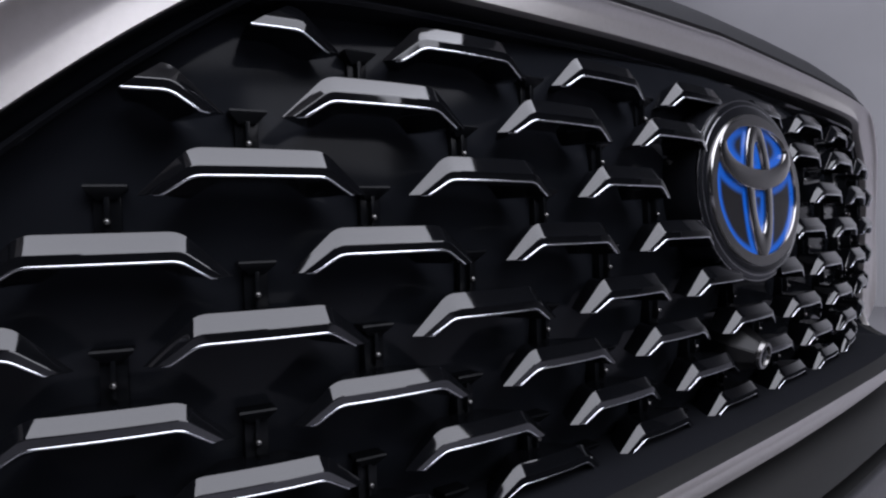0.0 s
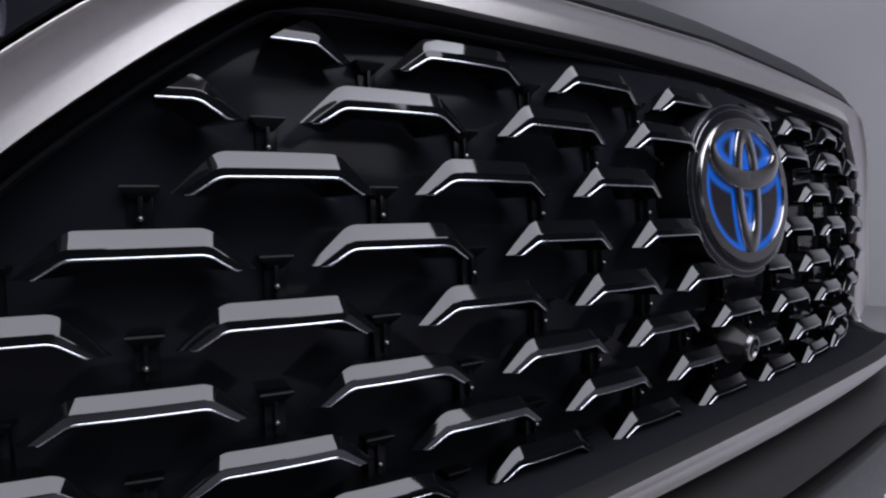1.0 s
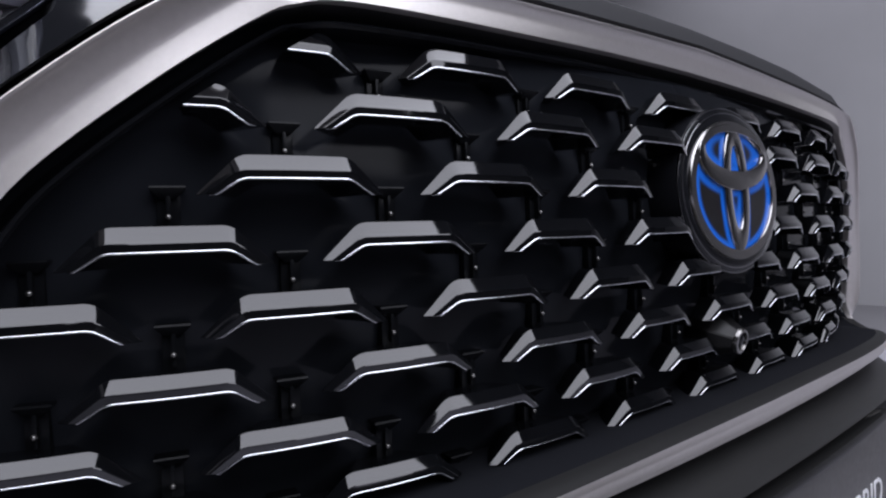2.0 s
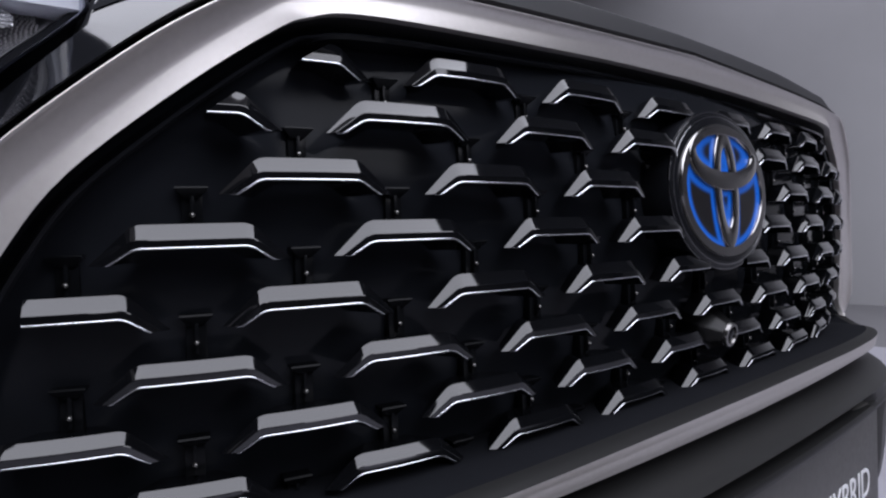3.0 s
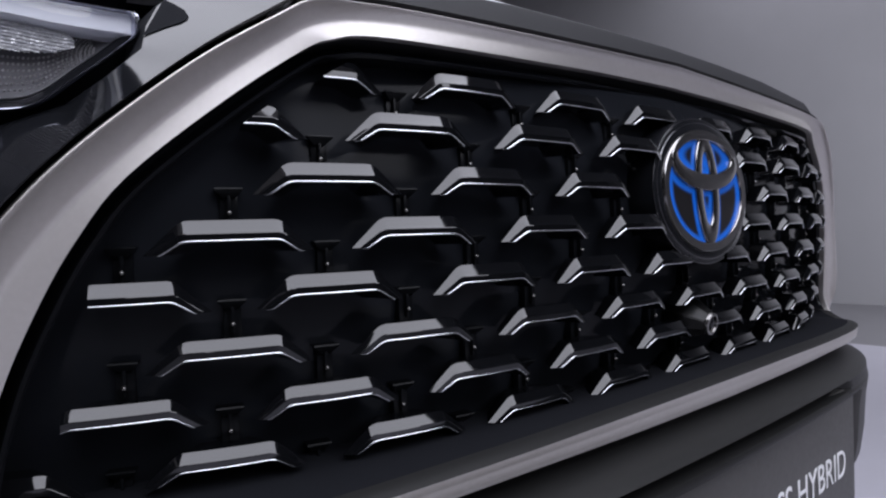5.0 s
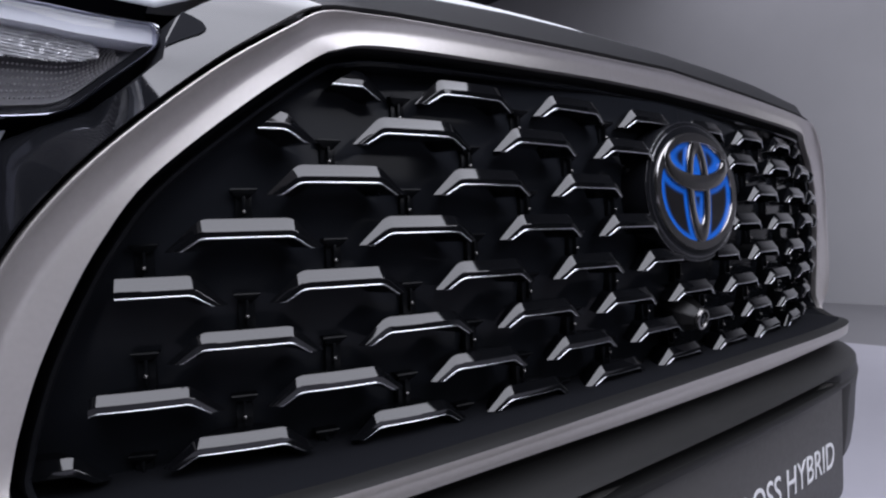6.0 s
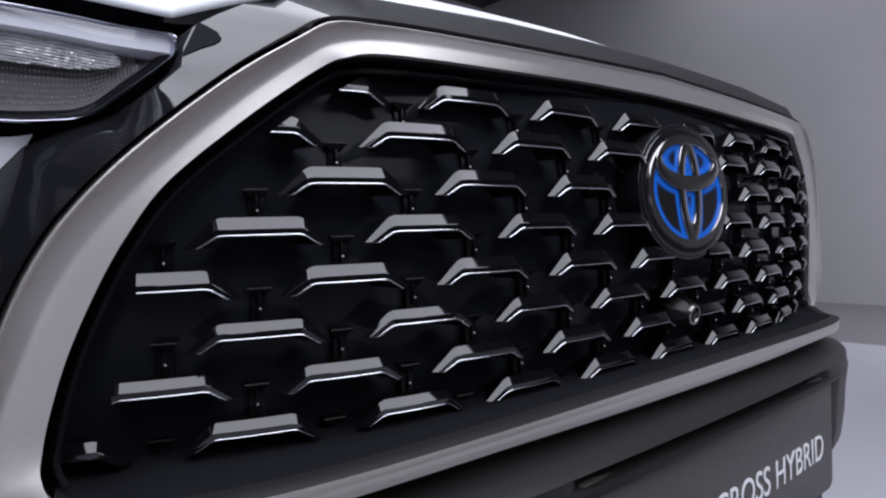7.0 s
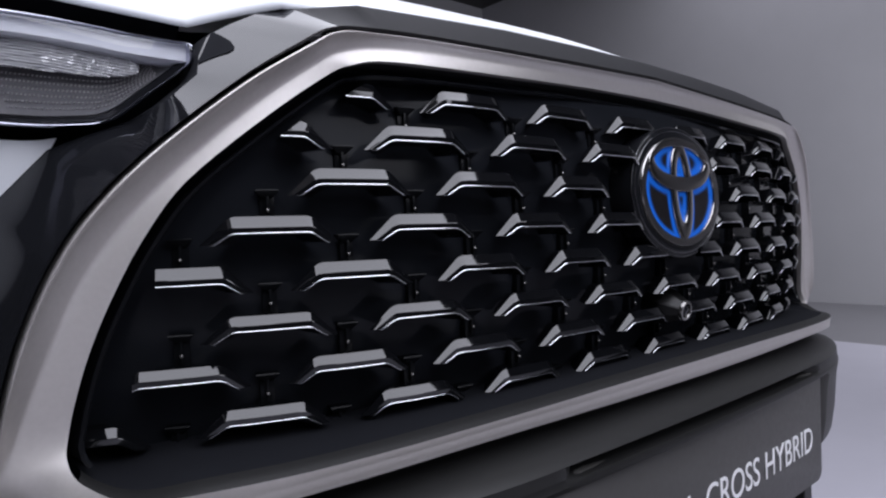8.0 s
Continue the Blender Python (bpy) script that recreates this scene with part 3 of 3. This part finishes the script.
plate_ob = part("show_plate", plate_mesh(.246, -.304, -.175, -.0320, -.015, .013), PLATEM, car, "grey show plate with white lettering", smooth=30)
for side in (1, -1):
    part("plate_bracket", box_bm(side * .219 - .011, side * .219 + .011, -.026, -.010, -.43, -.299, .002), MATTE, car, "black upright below the show plate")


def glass_material():
    m = bpy.data.materials.new("clear_lamp_lens")
    m.use_nodes = True
    nt = m.node_tree
    nt.nodes.clear()
    out = nt.nodes.new("ShaderNodeOutputMaterial")
    mix = nt.nodes.new("ShaderNodeMixShader")
    fr = nt.nodes.new("ShaderNodeFresnel")
    fr.inputs["IOR"].default_value = 1.55
    tr = nt.nodes.new("ShaderNodeBsdfTransparent")
    gl = nt.nodes.new("ShaderNodeBsdfGlossy")
    gl.inputs["Roughness"].default_value = 0.03
    nt.links.new(fr.outputs[0], mix.inputs[0])
    nt.links.new(tr.outputs[0], mix.inputs[1])
    nt.links.new(gl.outputs[0], mix.inputs[2])
    nt.links.new(mix.outputs[0], out.inputs[0])
    return m


LENS = glass_material()
REFLECTOR = material("lamp_reflector", (0.70, 0.72, 0.80), 0.25, metal=0.5, noise_scale=140, vary=0.5)
ref_nodes = REFLECTOR.node_tree
streak = ref_nodes.nodes.new("ShaderNodeMapping")
streak.inputs["Scale"].default_value = (0.35, 1.0, 3.2)
for node in ref_nodes.nodes:
    if node.type == "TEX_NOISE":
        ref_nodes.links.new(streak.outputs["Vector"], node.inputs["Vector"])
    if node.type == "TEX_COORD":
        ref_nodes.links.new(node.outputs["Object"], streak.inputs["Vector"])
LAMPGREY = material("lamp_dark_insert", (0.15, 0.149, 0.16), 0.35, noise_scale=200, vary=0.2)

# ---- headlamps and wings ----
LAMP_TOP = [(-.4272, .0910, .1156), (-.4294, .0923, .1190), (-.4380, .0970, .1206), (-.4493, .1032, .1224), (-.4619, .1101, .1247), (-.4804, .1206, .1288), (-.5191, .1430, .1357), (-.6099, .1944, .1460), (-.7168, .2778, .1632), (-.8233, .4047, .1802)]
LAMP_LOW = [(-.4276, .0908, .1124), (-.4285, .0908, .1070), (-.4374, .0952, .0983), (-.4517, .1020, .0861), (-.4694, .1107, .0717), (-.4850, .1190, .0678), (-.5220, .1402, .0687), (-.6097, .2032, .0807), (-.7166, .2918, .1032), (-.8230, .4184, .1255)]


def lamp_face(x, z):
    """The smooth front of a headlamp."""
    u = -x - .42
    return .0855 + .52 * u + .30 * u * u + .067 * (z - .09)


def build_lamp(sign):
    top, low = spline(LAMP_TOP, 6), spline(LAMP_LOW, 6)
    for l in (top, low):
        for p in l:
            p[1] = lamp_face(p[0], p[2])
    n = len(top)
    gap = np.linalg.norm(low - top, axis=1)

    def across(v):
        return top + (low - top) * np.asarray(v).reshape(-1, 1) if np.ndim(v) else top + (low - top) * v

    def place(q, dy):
        return [(sign * p[0], p[1] + dy, p[2]) for p in q]

    def from_top(d):
        return across(np.minimum(d / gap, .97))

    def from_low(d):
        return across(1 - np.minimum(d / gap, .97))

    edge = [tuple(p) for p in top[::-1]] + [tuple(p) for p in low]
    cen = np.array([-.56, .155, .095])

    def loop(grow, dy):
        out = []
        for p in edge:
            d = (cen - np.array(p))
            d[1] = 0
            d /= np.linalg.norm(d)
            out.append((sign * (p[0] + d[0] * grow), p[1] + dy, p[2] + d[2] * grow))
        return out

    lamp = part("headlamp", grid_bm([loop(-.0018, .004), loop(-.0018, .001), loop(-.0012, -.0015), loop(.0002, -.0020), loop(.0012, -.0012), loop(.0016, .004)], closed=True), LAMPRIM, car,
                "headlamp with clear lens, bright light bar and dark dotted insert", smooth=40)

    def sub(name, rows, mat, label):
        ob = new(name, link_mesh(name, grid_bm(rows), mat, 40))
        ob.parent = lamp
        return tagged(ob, label)

    sub("light_bar", [place(from_top(.0008), .0012), place(from_top(.002), .0030), place(from_top(.006), .0031), place(from_top(.0108), .0032), place(from_top(.0118), .0046), place(from_top(.0121), .020)], LIGHTBAR, "pale frosted light bar")
    a, b = from_top(.0117), from_low(.0062)
    ins = []
    for f, dy in ((0, .019), (.15, .021), (.5, .018), (.8, .013), (.97, .009), (1, .011)):
        q = a + (b - a) * f
        low_ok = np.minimum(q[:, 2], a[:, 2])
        q[:, 2] = low_ok
        ins.append(place(q, dy))
    sub("lamp_insert", ins, LAMPGREY, "dark grey dotted insert")
    sub("lamp_base", [place(from_low(.0064), .012), place(from_low(.0052), .006), place(from_low(.003), .004), place(from_low(.0), .003)], WELLM, "gloss black lower edge of the lamp")
    # bright faceted reflector that tapers out towards the grille
    bm = bmesh.new()
    rng = random.Random(5)
    lines = []
    for j in range(29):
        q = from_top(.0130 + .00092 * j)
        fine = np.stack([np.interp(np.linspace(17, n - 1, 90), np.arange(n), q[:, c]) for c in range(3)], 1)
        lines.append([(sign * p[0], p[1] + .010 + .0006 * (j % 2) + rng.uniform(-.0004, .0004), p[2]) for p in fine])
    vs = [[bm.verts.new(p) for p in l] for l in lines]
    for j in range(28):
        for i in range(int(4 + 18 * abs(j / 14 - .35) ** 2.2 * 2.6), 89):
            bm.faces.new((vs[j][i], vs[j][i + 1], vs[j + 1][i + 1], vs[j + 1][i]))
    bmesh.ops.delete(bm, geom=[v for v in bm.verts if not v.link_faces], context="VERTS")
    refl = new("faceted_reflector", link_mesh("faceted_reflector", bm, REFLECTOR))
    refl.parent = lamp
    tagged(refl, "bright faceted reflector")
    # rows of moulded dots
    bm = bmesh.new()
    for row in range(10):
        share = .08 + .088 * row
        pts = a + (b - a) * share
        run = np.concatenate([[0], np.cumsum(np.linalg.norm(np.diff(pts, axis=0), axis=1))])
        for d in np.arange(.001 * (row % 2), .115, .0024):
            p = np.array([np.interp(d, run, pts[:, c]) for c in range(3)])
            open_gap = np.interp(d, run, a[:, 2] - b[:, 2])
            if open_gap < .010:
                continue
            r, y = .0008, p[1] + .019 - .0095 * share
            c = bm.verts.new((sign * p[0], y - .0028, p[2]))
            ring_v = [bm.verts.new((sign * p[0] + r * math.cos(q), y + .001, p[2] + r * math.sin(q))) for q in (0, 1.57, 3.14, 4.71)]
            for q in range(4):
                bm.faces.new((c, ring_v[q], ring_v[(q + 1) % 4]))
    dots = new("moulded_dots", link_mesh("moulded_dots", bm, DOTS, 60))
    dots.parent = lamp
    tagged(dots, "rows of small moulded dots", kind="stuff")
    lens = sub("lens", [place(across(.01), -.0005), place(across(.05), -.0020), place(across(.3), -.0026), place(across(.6), -.0026), place(across(.95), -.0020), place(across(.99), -.0005)], LENS, "clear glossy lamp lens")
    lens.visible_shadow = False


LAMPRIM = material("lamp_rim", (0.46, 0.47, 0.56), 0.16, metal=1.0)
LIGHTBAR = material("frosted_light_bar", (0.88, 0.90, 0.98), 0.35, noise_scale=80, vary=0.03)
DOTS = material("clear_moulded_dots", (0.72, 0.71, 0.72), 0.2, metal=0.4)
for sign in (1, -1):
    build_lamp(sign)


def build_gap(sign):
    """A black sheet that stands for the shade between bonnet edge and headlamp."""
    a = spline(HOOD[6:], 4)
    b = spline(LAMP_TOP, 6)
    b = b[np.linspace(0, len(b) - 1, len(a)).round().astype(int)]
    rows = [[(sign * p[0], p[1] + dy, p[2] + dz) for p in q] for q, dy, dz in ((a, .012, .002), (a * .5 + b * .5, .03, 0), (b, .010, -.004))]
    part("gap_shade_sheet", grid_bm(rows), WELLM, car, "black sheet for the shade in the gap between bonnet and headlamp")


for sign in (1, -1):
    build_gap(sign)


def build_dark_backing(sign):
    """An added dark sheet for the shade deep behind bonnet corner, headlamp and panel."""
    h = np.array(HOOD)
    rows = []
    for f in (0, .5, 1):
        row = []
        for x in np.linspace(-.30, -.80, 16):
            zt = float(np.interp(-x, -h[2:, 0], h[2:, 2])) + .004
            row.append((sign * x, max(.12, lamp_face(x, .09)) + .045, .0 + (zt - .0) * f))
        rows.append(row)
    part("dark_backing_sheet", grid_bm(rows), WELLM, car, "added dark sheet for the shade behind headlamp and bonnet corner")


for sign in (1, -1):
    build_dark_backing(sign)

WING = [(-.4939, .1374, .0620), (-.5207, .1488, .0604), (-.6096, .2069, .0724), (-.7165, .2944, .0959), (-.8230, .4188, .1191), (-.9000, .57, .125), (-.905, .85, .145), (-.91, 1.15, .17)]
WING_LOW = [(-.4992, .1405, .0510), (-.5228, .1503, .0206), (-.5505, .1684, -.0360), (-.5826, .1867, -.1095), (-.6305, .2231, -.2035), (-.7580, .3687, -.3452), (-.9000, .64, -.16), (-.91, 1.15, -.12)]


def build_wing(sign):
    top, low = spline(WING, 5), spline(WING_LOW, 5)
    rows = []
    for f in np.linspace(0, 1, 9):
        # from the corner beside the grille outwards
        rows.append([(sign * p[0], p[1], p[2]) for p in (low + (top - low) * f)])
    lines = [[(sign * p[0], p[1] + .02, p[2]) for p in low]] + rows + [[(sign * p[0], p[1] + .02, p[2] - .002) for p in top]]
    part("wing", grid_bm(lines), WHITE, car, "pearl white front wing below the headlamp", smooth=50)


for sign in (1, -1):
    build_wing(sign)


# ---- parking camera below the badge ----
def build_camera():
    prof = [(.0225, .034), (.0215, .012), (.0200, .008), (.0128, -.0038), (.0112, -.0062)]
    loops = []
    for r, y in prof:
        loops.append([(r * 1.12 * math.cos(math.pi * (i + .5) / 4), y, r * .82 * math.sin(math.pi * (i + .5) / 4)) for i in range(8)])
    bm = grid_bm(loops, closed=True)
    bmesh.ops.bevel(bm, geom=[e for e in bm.edges if len(e.link_faces) == 2], offset=.0006, segments=2, affect="EDGES")
    n = 24
    pod = new("parking_camera", link_mesh("parking_camera", bm, PODM, 25))
    pod.parent = car
    pod.matrix_local = Matrix.Translation((0, .008, -.0830 + Z0)) @ Matrix.Rotation(radians(10), 4, "X")
    tagged(pod, "small parking camera in a black pod")
    def sub(name, rings, mat, label):
        lp = [[(r * math.cos(2 * math.pi * i / n), y, r * math.sin(2 * math.pi * i / n)) for i in range(n)] for r, y in rings]
        ob = new(name, link_mesh(name, grid_bm(lp, closed=True), mat, 40))
        ob.parent = pod
        tagged(ob, label)
    sub("camera_rim", [(.0100, -.0050), (.0098, -.0080), (.0092, -.0089), (.0074, -.0091), (.0069, -.0084), (.0066, -.0060)], PODRIM, "dull grey metal rim")
    sub("camera_lens", [(.0069, -.0062), (.0050, -.0080), (.0030, -.0088), (.0004, -.0091)], PIANO, "dark domed glass lens")


build_camera()


# ---- lettering ----
def lettering(body, x0, x1, z0, z1, y, parent):
    cu = bpy.data.curves.new("lettering", "FONT")
    cu.body, cu.size, cu.extrude = body, 0.04, 0.0003
    tmp = bpy.data.objects.new("lettering_source", cu)
    scene.collection.objects.link(tmp)
    me = bpy.data.meshes.new_from_object(tmp.evaluated_get(bpy.context.evaluated_depsgraph_get()))
    bpy.data.objects.remove(tmp)
    me.materials.clear()
    me.materials.append(LETTER)
    xs, zs = [v.co.x for v in me.vertices], [v.co.y for v in me.vertices]
    for v in me.vertices:
        v.co = (x0 + (v.co.x - min(xs)) / (max(xs) - min(xs)) * (x1 - x0), y - v.co.z, z0 + (v.co.y - min(zs)) / (max(zs) - min(zs)) * (z1 - z0))
    ob = new("lettering", me)
    ob.parent = parent
    return tagged(ob, "white printed capital letters")


lettering("CROSS HYBRID", -.032, .2160, -.2635, -.2355, -.0323, plate_ob)
for k in range(7):
    x = -.2135 + k * .0249
    ob = new("letter_bar", link_mesh("letter_bar", box_bm(x, x + .004, -.0327, -.0321, -.2635, -.2355), LETTER))
    ob.parent = plate_ob


# ---- front wheels ----
def build_wheel(sign):
    n = 48
    def lathe(rings):
        return grid_bm([[(x, r * math.cos(2 * math.pi * i / n), r * math.sin(2 * math.pi * i / n)) for i in range(n)] for x, r in rings], closed=True)
    wheel = new("wheel", link_mesh("wheel", lathe([(-.09, .05), (-.085, .20), (-.10, .225), (.10, .225), (.085, .20), (.05, .05)]), DARKCHROME, 40))
    wheel.parent = car
    wheel.location = (sign * .74, .86, .350)
    tagged(wheel, "front wheel under the wing")
    tyre = new("tyre", link_mesh("tyre", lathe([(-.10, .22), (-.112, .28), (-.105, .325), (-.085, .343), (0, .345), (.085, .343), (.105, .325), (.112, .28), (.10, .22)]), RUBBER, 40))
    tyre.parent = wheel


for sign in (1, -1):
    build_wheel(sign)


# ---- dark closing panels behind the nose ----
def build_bulkhead():
    rows = [[(x, 1.14, z) for x in np.linspace(-.9, .9, 9)] for z in (-.45, 0.0, .22)]
    part("bulkhead", grid_bm(rows), MATTE, car, "plain dark panel closing the engine bay")
    rows = [[(x, y, -.45) for x in np.linspace(-.6, .6, 7)] for y in (.12, .6, 1.14)]
    part("undertray", grid_bm(rows), MATTE, car, "plain dark undertray")


build_bulkhead()
